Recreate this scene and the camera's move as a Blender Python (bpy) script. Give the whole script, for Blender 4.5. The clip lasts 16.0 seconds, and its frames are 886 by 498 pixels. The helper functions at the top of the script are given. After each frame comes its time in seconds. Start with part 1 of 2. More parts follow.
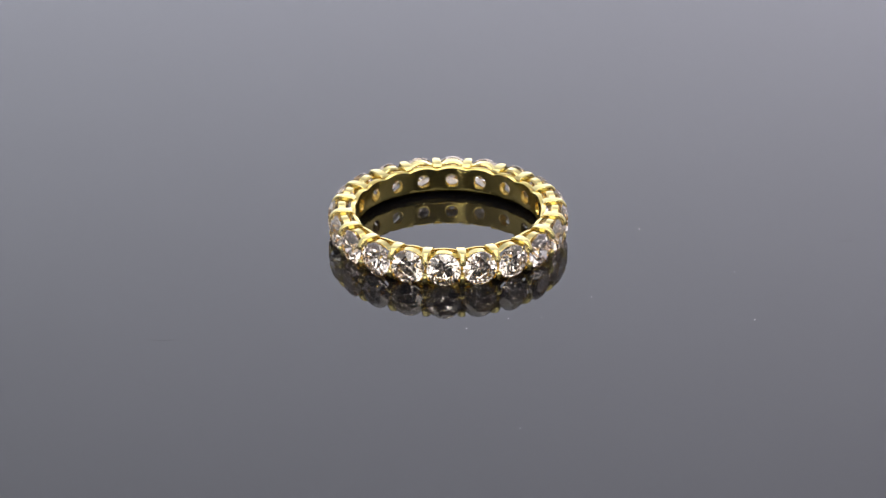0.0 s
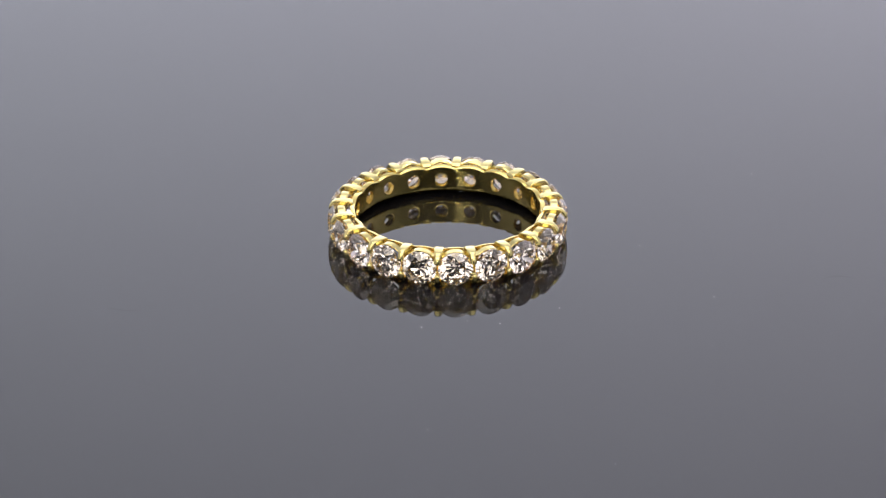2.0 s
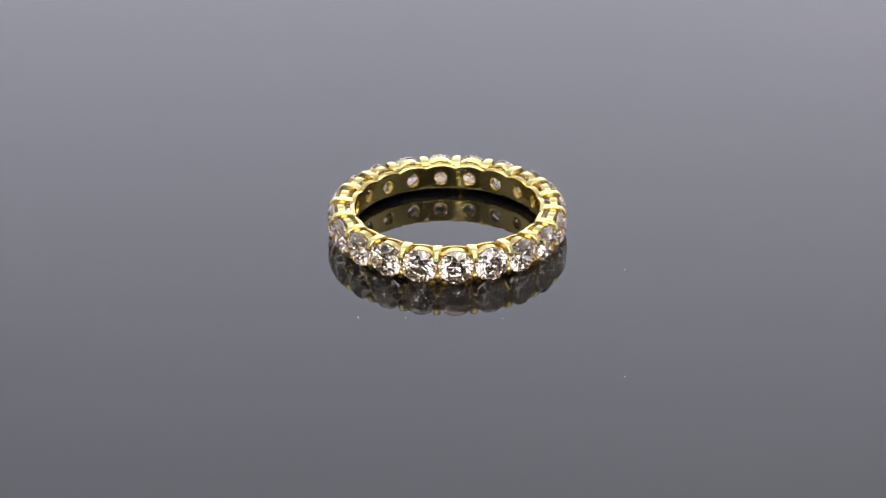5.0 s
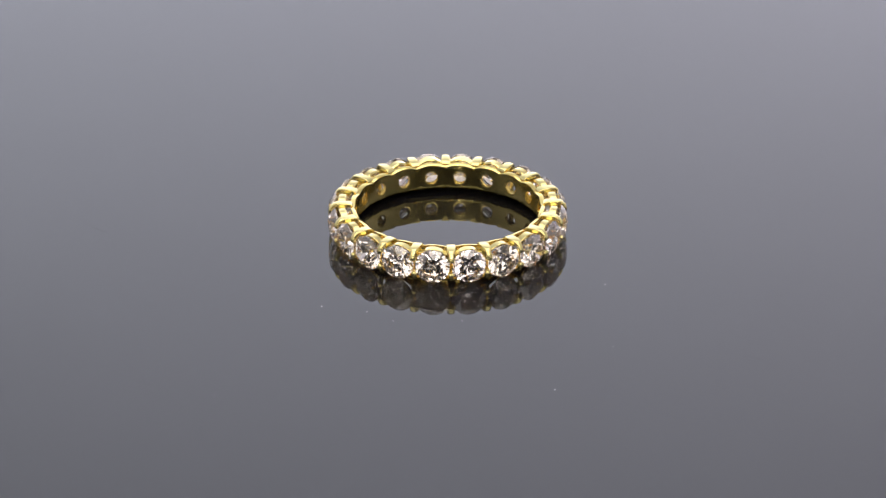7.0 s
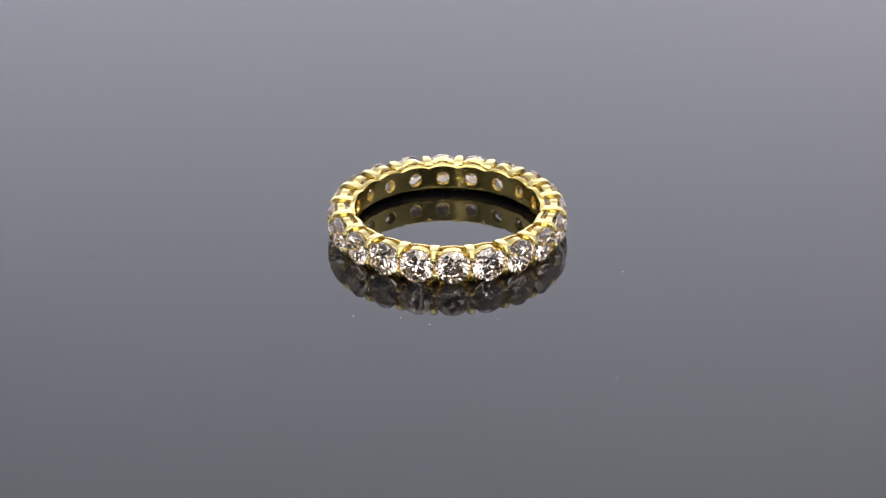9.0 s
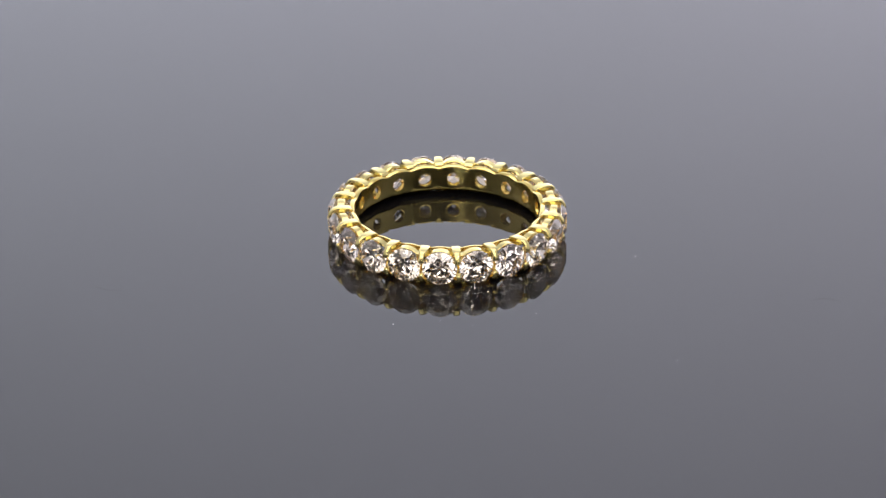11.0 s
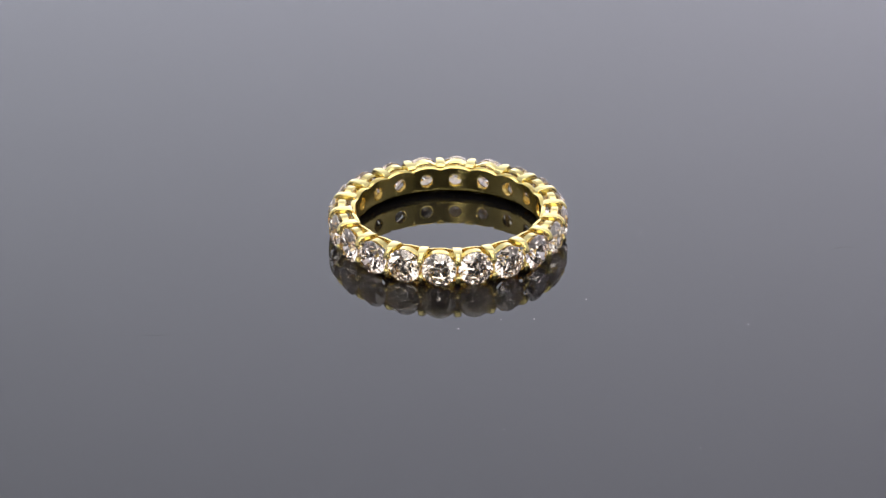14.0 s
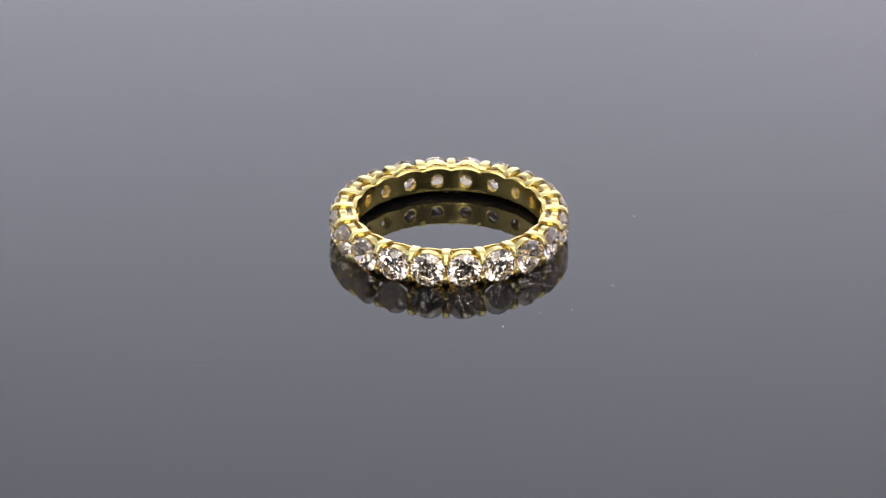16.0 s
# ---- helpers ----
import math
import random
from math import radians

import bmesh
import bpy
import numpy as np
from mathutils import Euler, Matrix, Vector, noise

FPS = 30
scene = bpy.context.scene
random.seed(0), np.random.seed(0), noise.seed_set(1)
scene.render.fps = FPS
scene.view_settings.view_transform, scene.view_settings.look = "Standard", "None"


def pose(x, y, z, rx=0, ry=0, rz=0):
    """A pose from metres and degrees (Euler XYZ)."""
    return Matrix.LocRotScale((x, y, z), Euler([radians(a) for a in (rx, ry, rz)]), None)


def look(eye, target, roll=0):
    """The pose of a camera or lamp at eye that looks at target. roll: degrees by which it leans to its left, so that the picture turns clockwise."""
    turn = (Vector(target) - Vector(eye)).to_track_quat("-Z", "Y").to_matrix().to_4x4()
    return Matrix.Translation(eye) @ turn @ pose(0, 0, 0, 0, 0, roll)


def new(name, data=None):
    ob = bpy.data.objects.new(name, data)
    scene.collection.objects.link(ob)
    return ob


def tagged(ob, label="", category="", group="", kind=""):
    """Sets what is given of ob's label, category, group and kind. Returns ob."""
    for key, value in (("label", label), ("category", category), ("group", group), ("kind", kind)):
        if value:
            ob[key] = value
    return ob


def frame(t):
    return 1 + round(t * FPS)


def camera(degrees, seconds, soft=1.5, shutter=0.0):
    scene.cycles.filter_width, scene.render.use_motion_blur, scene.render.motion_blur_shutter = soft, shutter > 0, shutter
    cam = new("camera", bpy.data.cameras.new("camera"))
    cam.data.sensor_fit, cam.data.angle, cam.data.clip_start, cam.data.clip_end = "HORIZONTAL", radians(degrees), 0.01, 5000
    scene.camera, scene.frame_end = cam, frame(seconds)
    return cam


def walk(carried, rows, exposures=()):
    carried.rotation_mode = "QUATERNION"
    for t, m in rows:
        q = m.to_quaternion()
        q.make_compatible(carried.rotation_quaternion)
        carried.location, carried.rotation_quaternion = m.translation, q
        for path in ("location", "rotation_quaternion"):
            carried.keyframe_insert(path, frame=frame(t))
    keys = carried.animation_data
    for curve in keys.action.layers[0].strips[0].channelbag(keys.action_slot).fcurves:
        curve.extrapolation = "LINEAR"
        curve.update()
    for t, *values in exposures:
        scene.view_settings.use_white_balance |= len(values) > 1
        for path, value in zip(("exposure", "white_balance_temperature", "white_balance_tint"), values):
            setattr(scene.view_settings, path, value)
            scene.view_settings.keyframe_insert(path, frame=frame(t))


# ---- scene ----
cam = camera(14.25, 16.0, soft=1.3)

# The ring lies 0.9 mm off the turntable's axis, which is the origin; the plate's top is z = 0.
RING_AT = Vector((-0.00082, -0.00038, 0.0))
RIM = RING_AT + Vector((0, 0, 0.00287))
TILT = radians(25.45)
BACK = Vector((0, -math.cos(TILT), math.sin(TILT)))
UP = Vector((0, math.sin(TILT), math.cos(TILT)))
EYE = RIM + 0.32 * BACK
AIM = RIM - 0.000474 * Vector((1, 0, 0)) - 0.00381 * UP
walk(cam, [(0.0, look(EYE, AIM)), (16.0, look(EYE, AIM))])

# ---- light ----
scene.cycles.max_bounces, scene.cycles.glossy_bounces, scene.cycles.transmission_bounces = 24, 16, 24
scene.view_settings.exposure = 0.0
world = bpy.data.worlds.new("studio")
world.use_nodes = True
world.node_tree.nodes["Background"].inputs[0].default_value = (0.5, 0.52, 0.56, 1)
world.node_tree.nodes["Background"].inputs[1].default_value = 0.02
scene.world = world


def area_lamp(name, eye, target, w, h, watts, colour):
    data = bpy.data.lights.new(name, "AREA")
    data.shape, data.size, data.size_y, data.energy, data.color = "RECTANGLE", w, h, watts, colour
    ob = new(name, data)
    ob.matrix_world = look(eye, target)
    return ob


area_lamp("overhead_light", (0.0, 0.05, 0.80), (0, 0.0, 0), 0.80, 0.55, 2.4, (0.94, 0.965, 1.0))
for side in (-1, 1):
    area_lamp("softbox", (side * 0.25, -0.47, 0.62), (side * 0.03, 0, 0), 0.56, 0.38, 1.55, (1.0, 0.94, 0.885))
    area_lamp("bar_light", (side * 0.30, -0.57, 0.43), (side * 0.04, 0, 0), 0.46, 0.035, 0.20, (1.0, 0.95, 0.90))
    # Unseen short lamps added low in front to put glints in the stones.
    for x in (0.08, 0.25, 0.42):
        for z in (0.08, 0.17):
            area_lamp("glint_light", (side * x, -0.60 + 0.2 * x, z), (0, 0, 0), 0.09, 0.022, 0.03, (1.0, 0.95, 0.90))
area_lamp("key_light", (-0.12, -0.44, 0.165), (0, 0, 0), 0.008, 0.04, 0.12, (1.0, 0.97, 0.92))
for i in range(10):
    az, el = radians(-62 + 124 * (i + 0.5) / 10), radians((12, 44, 19, 58, 36)[i % 5])
    at = 0.50 * Vector((math.sin(az) * math.cos(el), -math.cos(az) * math.cos(el), math.sin(el)))
    area_lamp("spot_light", at, (0, 0, 0), 0.006, 0.006, 0.010, (1.0, 0.98, 0.95))
area_lamp("backdrop_light", (0.26, 0.37, -0.01), (0.26, 0.62, 0.42), 0.36, 0.06, 3.7, (0.965, 0.86, 0.96))
area_lamp("backdrop_light", (-0.20, 0.37, -0.01), (-0.20, 0.62, 0.42), 0.36, 0.06, 3.2, (0.91, 0.87, 0.965))


# ---- materials ----
def material(name, colour, rough, metal=0.0, grain=0.0, scale=1.0, relief=0.0, ior=1.5, spread=0.0):
    m = bpy.data.materials.new(name)
    m.use_nodes = True
    t = m.node_tree
    b = t.nodes["Principled BSDF"]
    b.inputs["Base Color"].default_value = (*colour, 1)
    b.inputs["Roughness"].default_value = rough
    b.inputs["Metallic"].default_value = metal
    b.inputs["IOR"].default_value = ior
    if grain or relief or spread:
        co = t.nodes.new("ShaderNodeTexCoord")
        n1 = t.nodes.new("ShaderNodeTexNoise")
        n1.inputs["Scale"].default_value = scale
        n1.inputs["Detail"].default_value = 4
        n2 = t.nodes.new("ShaderNodeTexNoise")
        n2.inputs["Scale"].default_value = scale * 0.11
        t.links.new(co.outputs["Object"], n1.inputs["Vector"])
        t.links.new(co.outputs["Object"], n2.inputs["Vector"])
        if grain:
            mix = t.nodes.new("ShaderNodeMix")
            mix.data_type = "RGBA"
            mix.inputs[6].default_value = (*[c * (1 - grain) for c in colour], 1)
            mix.inputs[7].default_value = (*[min(1, c * (1 + grain)) for c in colour], 1)
            av = t.nodes.new("ShaderNodeMath")
            av.operation = "MULTIPLY_ADD"
            av.inputs[1].default_value = 0.5
            t.links.new(n1.outputs["Fac"], av.inputs[0])
            half = t.nodes.new("ShaderNodeMath")
            half.operation = "MULTIPLY"
            half.inputs[1].default_value = 0.5
            t.links.new(n2.outputs["Fac"], half.inputs[0])
            t.links.new(half.outputs[0], av.inputs[2])
            t.links.new(av.outputs[0], mix.inputs[0])
            t.links.new(mix.outputs[2], b.inputs["Base Color"])
        if spread:
            rr = t.nodes.new("ShaderNodeMapRange")
            rr.inputs["To Min"].default_value = max(0.0, rough - spread)
            rr.inputs["To Max"].default_value = rough + spread
            t.links.new(n2.outputs["Fac"], rr.inputs["Value"])
            t.links.new(rr.outputs[0], b.inputs["Roughness"])
        if relief:
            bump = t.nodes.new("ShaderNodeBump")
            bump.inputs["Strength"].default_value = 1.0
            bump.inputs["Distance"].default_value = relief
            t.links.new(n1.outputs["Fac"], bump.inputs["Height"])
            t.links.new(bump.outputs[0], b.inputs["Normal"])
    return m


def diamond_material():
    m = bpy.data.materials.new("diamond")
    m.use_nodes = True
    t = m.node_tree
    t.nodes.remove(t.nodes["Principled BSDF"])
    info = t.nodes.new("ShaderNodeObjectInfo")
    tint = t.nodes.new("ShaderNodeMix")
    tint.data_type = "RGBA"
    tint.inputs[6].default_value = (1.0, 0.982, 0.95, 1)
    tint.inputs[7].default_value = (1.0, 0.98, 0.975, 1)
    t.links.new(info.outputs["Random"], tint.inputs[0])
    last = t.nodes.new("ShaderNodeBsdfGlass")
    last.inputs["IOR"].default_value = 2.42
    last.inputs["Roughness"].default_value = 0.0
    t.links.new(tint.outputs[2], last.inputs["Color"])
    t.links.new(last.outputs[0], t.nodes["Material Output"].inputs["Surface"])
    return m


GOLD = material("yellow_gold", (0.85, 0.725, 0.31), 0.21, 1.0, 0.05, 2500, 0.000002, spread=0.05)
POLISHED = material("polished_yellow_gold", (0.90, 0.72, 0.25), 0.17, 1.0, 0.04, 1500, 0.000001, spread=0.04)
DIAMOND = diamond_material()
ACRYLIC = material("black_acrylic", (0.004, 0.004, 0.005), 0.0, 0.0, ior=1.6)
HUB = material("dark_plastic", (0.03, 0.03, 0.032), 0.45, 0.0, 0.15, 300, 0.00002)
DUST = material("dust", (0.75, 0.75, 0.76), 0.8, 0.0, 0.1, 3000)
BACKDROP = material("white_backdrop", (0.725, 0.776, 0.826), 0.9, 0.0, 0.06, 14, 0.0003)
# Unseen walls: pale sides and ceiling add fill, the dark front cuts it.
WALL = material("bounce_white", (0.74, 0.74, 0.75), 0.9, 0.0, 0.05, 12, 0.0003)
SIDE = material("bounce_pale", (0.70, 0.70, 0.705), 0.9, 0.0, 0.05, 12, 0.0003)
DARK_FRONT = material("light_blocking_dark", (0.025, 0.025, 0.025), 0.95, 0.0, 0.2, 60, 0.0003)
TABLE = material("black_table", (0.03, 0.03, 0.033), 0.5, 0.0, 0.1, 40, 0.0001)


# ---- mesh helpers ----
def part(name, bm, mat, parent=None, label="", sharp=40.0):
    data = bpy.data.meshes.new(name)
    bmesh.ops.recalc_face_normals(bm, faces=bm.faces)
    bm.to_mesh(data)
    bm.free()
    data.materials.append(mat)
    if sharp:
        data.shade_smooth()
        data.set_sharp_from_angle(angle=radians(sharp))
    else:
        data.shade_flat()
    ob = new(name, data)
    ob.parent = parent
    if label:
        ob["label"] = label
    return ob


def skin(bm, rings, close_u=True, close_v=False):
    """Faces between successive rings of vertices."""
    n = len(rings)
    for i in range(n if close_v else n - 1):
        a, b = rings[i], rings[(i + 1) % n]
        m = len(a)
        for j in range(m if close_u else m - 1):
            k = (j + 1) % m
            bm.faces.new((a[j], a[k], b[k], b[j]))


def box(x0, x1, y0, y1, z0, z1):
    bm = bmesh.new()
    bmesh.ops.create_cube(bm, size=1.0)
    for v in bm.verts:
        v.co = Vector((x0 if v.co.x < 0 else x1, y0 if v.co.y < 0 else y1, z0 if v.co.z < 0 else z1))
    return bm


# ---- room ----
# Added closing walls out of view; front and table stay dark for the reflections.
X0, X1, Y0, Y1, Z0, Z1 = -0.75, 0.75, -0.80, 0.62, -0.035, 1.0
for wall_name, dims, mat, text in (
        ("wall_back", (X0, X1, Y1, Y1 + 0.02, Z0, Z1), BACKDROP, "plain white photo backdrop behind the turntable"),
        ("wall_front", (X0, X1, Y0 - 0.02, Y0, Z0, Z1), DARK_FRONT, "unseen dark wall added behind the camera to darken reflections"),
        ("wall_left", (X0 - 0.02, X0, Y0, Y1, Z0, Z1), SIDE, "unseen pale side wall added to bounce fill light"),
        ("wall_right", (X1, X1 + 0.02, Y0, Y1, Z0, Z1), SIDE, "unseen pale side wall added to bounce fill light"),
        ("ceiling", (X0, X1, Y0, Y1, Z1, Z1 + 0.02), WALL, "unseen white ceiling added to bounce fill light"),
        ("floor", (X0, X1, Y0, Y1, Z0 - 0.02, Z0), TABLE, "black matt table top under the turntable")):
    tagged(part(wall_name, box(*dims), mat, sharp=30), text, "table" if wall_name == "floor" else "wall", kind="structure")


# ---- turntable ----
def lathe(profile, n=128):
    bm = bmesh.new()
    rings = []
    for r, z in profile:
        rings.append([bm.verts.new((r * math.cos(2 * math.pi * i / n), r * math.sin(2 * math.pi * i / n), z)) for i in range(n)])
    skin(bm, rings)
    bm.faces.new(rings[0])
    bm.faces.new(rings[-1])
    return bm


PLATE_R = 0.12
turntable = tagged(new("turntable"), "glossy black acrylic turntable that turns slowly under the ring", "turntable")
part("plate", lathe([(PLATE_R - 0.0005, -0.005), (PLATE_R, -0.0045), (PLATE_R, -0.0005), (PLATE_R - 0.0005, 0.0)], 192),
     ACRYLIC, turntable, "mirror-glossy black acrylic plate", sharp=30)
part("hub", lathe([(0.06, -0.035), (0.062, -0.033), (0.062, -0.0052), (0.06, -0.005)]), HUB, turntable, "dark plastic hub", sharp=30)


# ---- ring ----
N_STONES = 20
PITCH = 2 * math.pi / N_STONES
MID = 0.001615
MM = 0.001


def polar(r, a, z):
    return Vector((r * math.cos(a), r * math.sin(a), z)) * MM


def arch(a):
    """Height of a circle round the nearest stone's middle; stones stand at whole multiples of the pitch plus a half."""
    x = ((a / PITCH) % 1.0 - 0.5) * 3.24
    return math.sqrt(max(1.52 ** 2 - x * x, 1.10 ** 2))


def rail_bm(sign):
    """A flat-topped wire that arches over each stone."""
    bm = bmesh.new()
    rings, n = [], N_STONES * 20
    for i in range(n):
        a = 2 * math.pi * i / n
        top = arch(a)
        low = top - 0.30
        sec = [(9.24, top - 0.16), (9.28, top - 0.08), (9.37, top), (9.90, top - 0.01), (9.95, top - 0.05), (9.95, top - 0.11), (9.86, top - 0.22), (9.74, low),
               (9.33, low), (9.26, low + 0.06)]
        rings.append([bm.verts.new(polar(r, a, sign * z)) for r, z in sec])
    skin(bm, rings, True, True)
    return bm


def band_bm():
    """Inner band with one round window behind each stone."""
    bm = bmesh.new()
    ri, ro, rh = 8.40, 8.78, 0.58
    half = PITCH / 2 * 8.6

    def hgt(u, q):
        return 1.15 + 0.20 * math.cos(math.pi * u / (2 * half)) if q < math.pi else 1.52
    hi, lo = math.atan2(hgt(half, 0), half), math.atan2(1.52, half)
    angles = sorted([j * math.pi / 24 for j in range(48)] + [hi, math.pi - hi, math.pi + lo, 2 * math.pi - lo])
    m = len(angles)
    for k in range(N_STONES):
        mid_a = (k + 0.5) * PITCH
        sheets = []
        for r in (ri, ro):
            rows = []
            for f in (0.0, 0.06, 0.15, 0.25, 0.35, 0.45, 0.55, 0.64, 0.72, 0.79, 0.86, 0.93, 1.0):
                row = []
                for q in angles:
                    cu, cv = math.cos(q), math.sin(q)
                    side = half / abs(cu) if abs(cu) > 1e-6 else 1e9
                    s = side
                    for _ in range(12):
                        if abs(cv) > 1e-6:
                            s = min(side, hgt(max(-half, min(half, s * cu)), q) / abs(cv))
                    d = rh + (s - rh) * f
                    u, v = d * cu, d * cv
                    lip = (0.03 if r == ri else -0.03) if f == 0.0 else 0.0
                    if v < -0.98:
                        lip += 0.75 * ((-v - 0.98) / 0.54) ** 1.3
                    rise = (v - hgt(max(-half, min(half, u)), 0) + 0.12) / 0.12
                    if r == ri and rise > 0:
                        lip += 0.24 * min(rise, 1.0)
                    row.append(bm.verts.new(polar(r + lip, mid_a + u / 8.6, v)))
                rows.append(row)
            skin(bm, rows)
            sheets.append(rows)
        skin(bm, [sheets[0][0], sheets[1][0]])
        a, b = sheets[0][-1], sheets[1][-1]
        for j in range(m):
            q0, q1 = angles[j], angles[(j + 1) % m] + (2 * math.pi if j == m - 1 else 0)
            qm = (q0 + q1) / 2
            if abs(math.cos(qm)) * math.tan(hi if qm < math.pi else lo) < abs(math.sin(qm)):
                bm.faces.new((a[j], a[(j + 1) % m], b[(j + 1) % m], b[j]))
    bmesh.ops.remove_doubles(bm, verts=bm.verts, dist=0.000004)
    return bm


def prong_bm(sign):
    """A claw: a flat bar across the rails that bends over the edges of two stones and ends in a bead. It lies along +x."""
    path = [(8.60, 1.15, 0.40, 0.05), (8.66, 1.20, 0.42, 0.12), (8.9, 1.255, 0.42, 0.19), (9.5, 1.27, 0.40, 0.21), (9.95, 1.265, 0.36, 0.21),
            (10.22, 1.21, 0.29, 0.22), (10.42, 1.07, 0.26, 0.22), (10.53, 0.89, 0.27, 0.23), (10.58, 0.73, 0.31, 0.25), (10.58, 0.62, 0.28, 0.22),
            (10.56, 0.53, 0.20, 0.15), (10.55, 0.50, 0.09, 0.07)]
    if sign < 0:
        path[:3] = [(9.10, 1.20, 0.34, 0.12), (9.20, 1.24, 0.40, 0.18), (9.35, 1.26, 0.41, 0.20)]
    rise = 0.06 if sign > 0 else 0.13
    path = [(r, z + rise * max(0.0, min(1.0, (z - 1.0) / 0.2)), w if sign > 0 else w * 0.85, t) for r, z, w, t in path]
    bm = bmesh.new()
    rings = []
    for i, (r, z, w, t) in enumerate(path):
        p, q = path[max(0, i - 1)], path[min(len(path) - 1, i + 1)]
        d = Vector((q[0] - p[0], 0, q[1] - p[1])).normalized()
        nrm = Vector((-d.z, 0, d.x))
        square = 0.28 + 0.5 * max(0.0, min(1.0, (r - 9.9) / 0.45))
        ring = []
        for j in range(20):
            g = 2 * math.pi * (j + 0.5) / 20
            cx, cy = math.cos(g), math.sin(g)
            sx, sy = math.copysign(abs(cx) ** square, cx), math.copysign(abs(cy) ** square, cy)
            v = Vector((r, w * sx, z)) + nrm * (t * sy)
            ring.append(bm.verts.new(Vector((v.x, v.y, v.z * sign)) * MM))
        rings.append(ring)
    skin(bm, rings)
    bm.faces.new(rings[0])
    bm.faces.new(rings[-1])
    return bm


def brilliant_bm(R):
    """A round brilliant, its table towards +x, its girdle round the origin; R in mm."""
    bm = bmesh.new()

    def pt(rad, deg, h):
        a = radians(deg)
        return bm.verts.new(Vector((h, rad * math.cos(a), rad * math.sin(a))) * R * MM)
    g = 0.025
    tc, tp, rt, rs, rl = math.tan(radians(34.5)), math.tan(radians(40.9)), 0.57, 0.80, 0.22
    top = g + (1 - rt) * tc
    table = [pt(rt, 45 * k, top) for k in range(8)]
    star = [pt(rs, 45 * k + 22.5, g + (1 - rs * math.cos(radians(22.5))) * tc) for k in range(8)]
    gu = [pt(1.0, 22.5 * k, g + (0.0 if k % 2 == 0 else 0.012)) for k in range(16)]
    gl = [pt(1.0, 22.5 * k, -g - (0.0 if k % 2 == 0 else 0.012)) for k in range(16)]
    low = [pt(rl, 45 * k + 22.5, -g - (1 - rl * math.cos(radians(22.5))) * tp) for k in range(8)]
    culet = pt(0, 0, -g - tp)
    bm.faces.new(table)
    for k in range(8):
        n = (k + 1) % 8
        p = (k - 1) % 8
        bm.faces.new((table[k], table[n], star[k]))
        bm.faces.new((table[k], star[k], gu[2 * k], star[p]))
        bm.faces.new((star[k], gu[2 * k], gu[2 * k + 1]))
        bm.faces.new((star[k], gu[2 * k + 1], gu[2 * n]))
        bm.faces.new((culet, low[k], gl[2 * k], low[p]))
        bm.faces.new((low[k], gl[2 * k], gl[2 * k + 1]))
        bm.faces.new((low[k], gl[2 * k + 1], gl[2 * n]))
    for k in range(16):
        n = (k + 1) % 16
        bm.faces.new((gu[k], gu[n], gl[n], gl[k]))
    return bm


ring = tagged(new("eternity_ring"), "yellow gold eternity ring set with round diamonds, lying flat", "ring")
part("inner_band", band_bm(), POLISHED, ring, "polished gold inner band with round windows", 35)
part("gallery_rail", rail_bm(1), GOLD, ring, sharp=28)
part("gallery_rail", rail_bm(-1), GOLD, ring, sharp=28)
rng = random.Random(7)
stone_data = None
for k in range(N_STONES):
    a = (k + 0.5) * PITCH
    if stone_data is None:
        stone = part("diamond", brilliant_bm(1.57), DIAMOND, ring, sharp=0)
        stone_data = stone.data
    else:
        stone = new("diamond", stone_data)
        stone.parent = ring
    stone.matrix_basis = (Matrix.Rotation(a, 4, "Z") @ Matrix.Translation((10.32 * MM, 0, 0))
                          @ Euler((rng.uniform(0, 0.8), rng.gauss(0, 0.012), rng.gauss(0, 0.012))).to_matrix().to_4x4())
for sign in (1, -1):
    data = None
    for k in range(N_STONES):
        if data is None:
            claw = part("prong", prong_bm(sign), GOLD, ring, sharp=50)
            data = claw.data
        else:
            claw = new("prong", data)
            claw.parent = ring
        claw.matrix_basis = Matrix.Rotation(k * PITCH, 4, "Z") @ pose(0, 0, 0, rng.gauss(0, 1.5), 0, rng.gauss(0, 0.25))

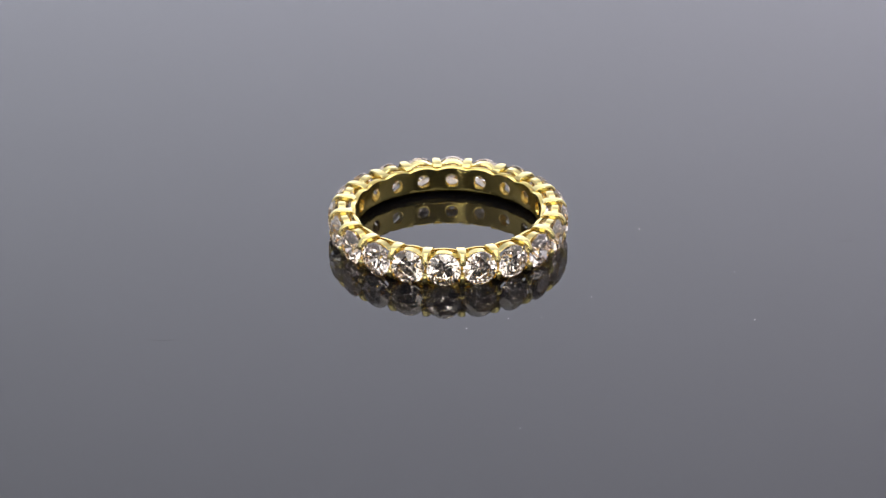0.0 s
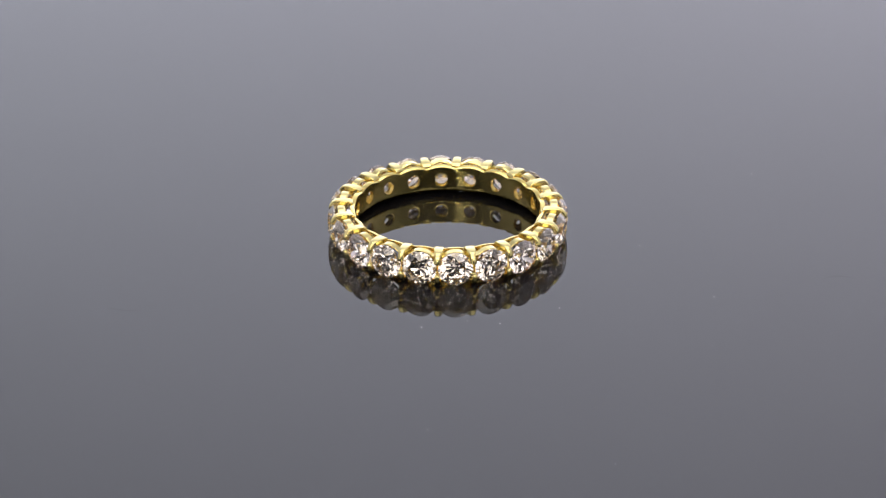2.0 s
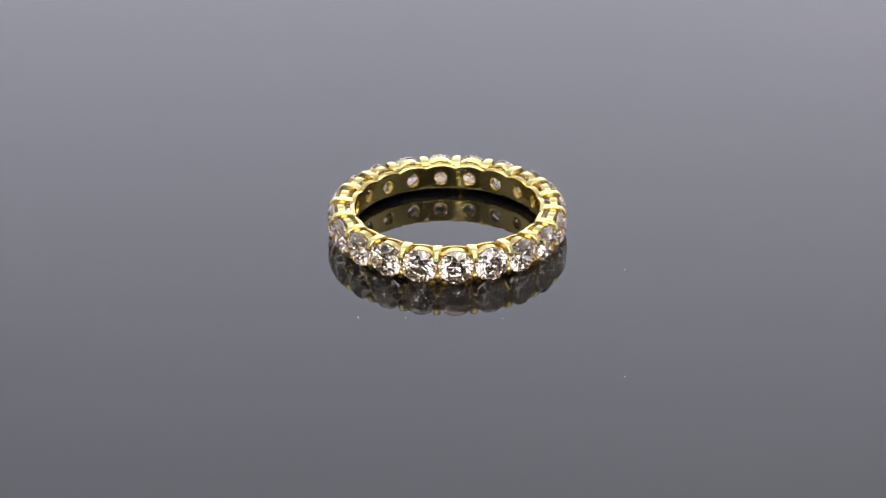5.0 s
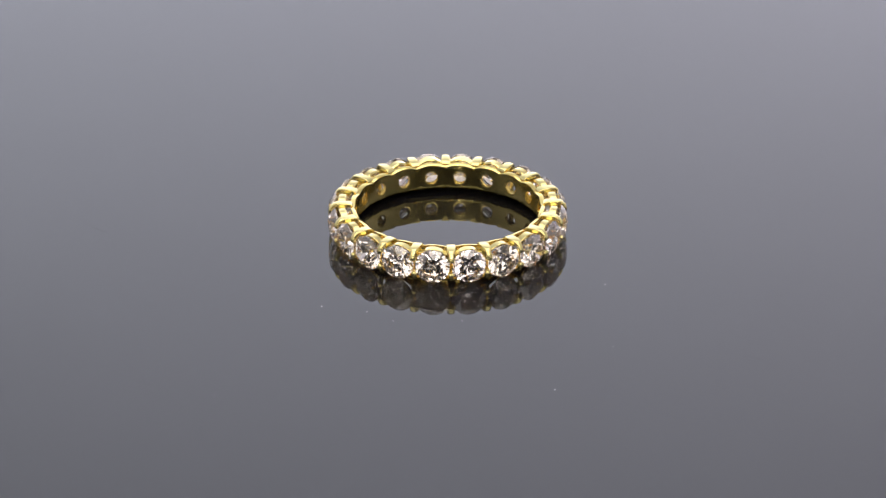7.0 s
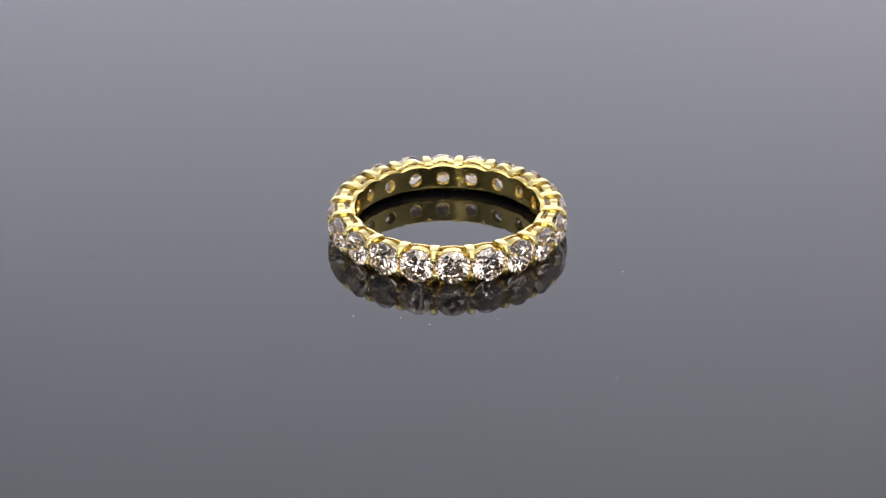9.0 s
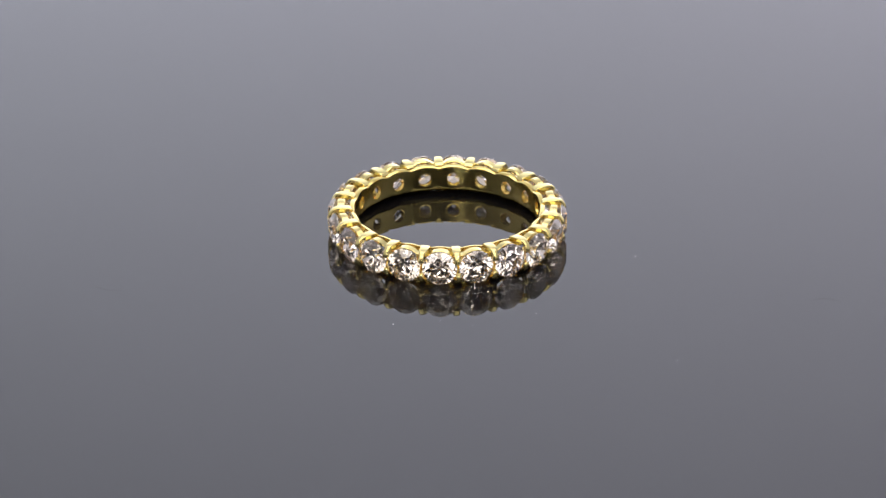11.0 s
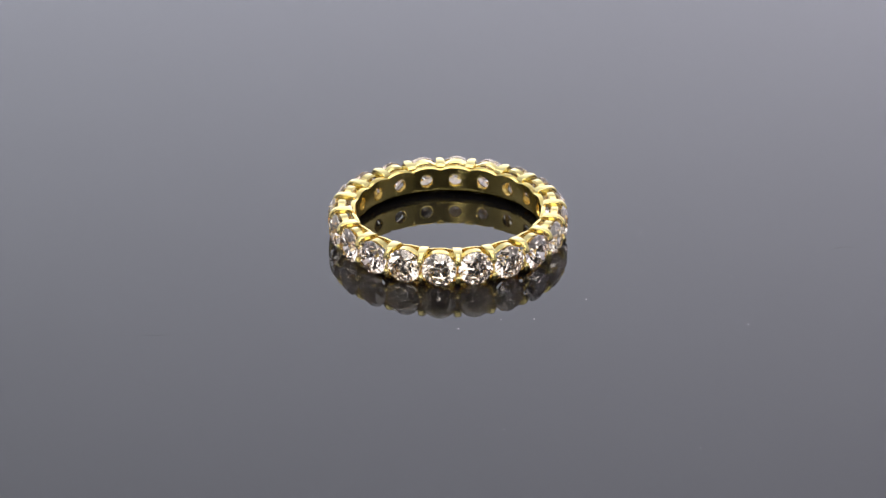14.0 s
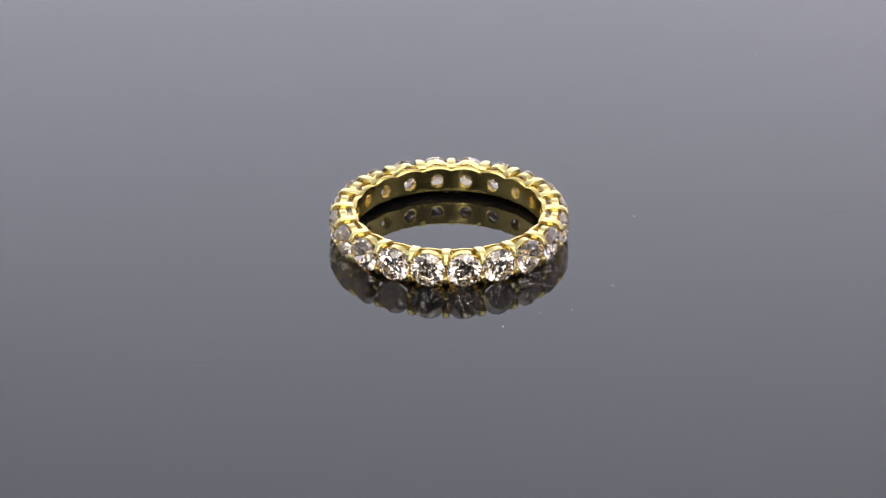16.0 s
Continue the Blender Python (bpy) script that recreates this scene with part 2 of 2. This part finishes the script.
# Dust on the plate.
bm = bmesh.new()
specks = [(18.8, 272.3, 0.07), (16.6, 3.0, 0.06), (17.4, 284.5, 0.05), (18.2, 293.4, 0.05), (17.3, 312.6, 0.05), (30.8, 326.5, 0.05)]
specks += [(rng.uniform(24, 100), rng.uniform(0, 360), rng.uniform(0.02, 0.04)) for _ in range(12)]
for r, deg, size in specks:
    at = polar(r, radians(deg), size * 0.5)
    bmesh.ops.create_icosphere(bm, subdivisions=1, radius=size * MM, matrix=Matrix.Translation(at) @ Matrix.Diagonal((1.0, 0.6, 0.5, 1.0)))
tagged(part("dust", bm, DUST, turntable, "tiny pale dust specks"), kind="stuff")

# Lint: two short dark fibres.
bm = bmesh.new()
for r, deg, long, bend in ((32.7, 219.2, 2.6, 0.3), (34.9, 357.0, 2.2, -0.4)):
    rings, turned = [], rng.uniform(-0.4, 0.4) + radians(10.5)
    for i in range(9):
        f = i / 8 - 0.5
        mid = polar(r, radians(deg), 0.012) + Matrix.Rotation(turned, 3, "Z") @ Vector((long * f, bend * (f * f * 4 - 1), 0.0)) * MM
        thick = 0.006 * MM
        rings.append([bm.verts.new(mid + Vector((0, thick * math.cos(g), thick * math.sin(g)))) for g in (0.0, 1.57, 3.14, 4.71)])
    skin(bm, rings)
tagged(part("lint", bm, HUB, turntable, "short dark lint fibres"), kind="stuff")

# ---- movement ----
TURNS = [(0.0, 0.0), (4.0, -23.6), (6.9, -40.8), (7.0, -41.3), (7.1, -41.5), (7.2, -41.3), (7.3, -40.8), (11.3, -17.75), (14.5, 0.8), (16.0, 9.7)]
PHASE = 6.78


def turn_at(t):
    for (t0, a0), (t1, a1) in zip(TURNS, TURNS[1:]):
        if t <= t1 + 1e-9:
            return a0 + (a1 - a0) * (t - t0) / (t1 - t0)
    return TURNS[-1][1]


def motions():
    times = sorted({round(0.5 * i, 2) for i in range(33)} | {6.8, 6.9, 7.0, 7.1, 7.2, 7.3, 7.4})
    spin = [(t, turn_at(t)) for t in times]
    walk(turntable, [(t, pose(0, 0, 0, 0, 0, a)) for t, a in spin])
    rest = Matrix.Translation(RING_AT + Vector((0, 0, MID))) @ pose(0, 0, 0, 0, 0, PHASE)
    walk(ring, [(t, pose(0, 0, 0, 0, 0, a) @ rest) for t, a in spin])


motions()
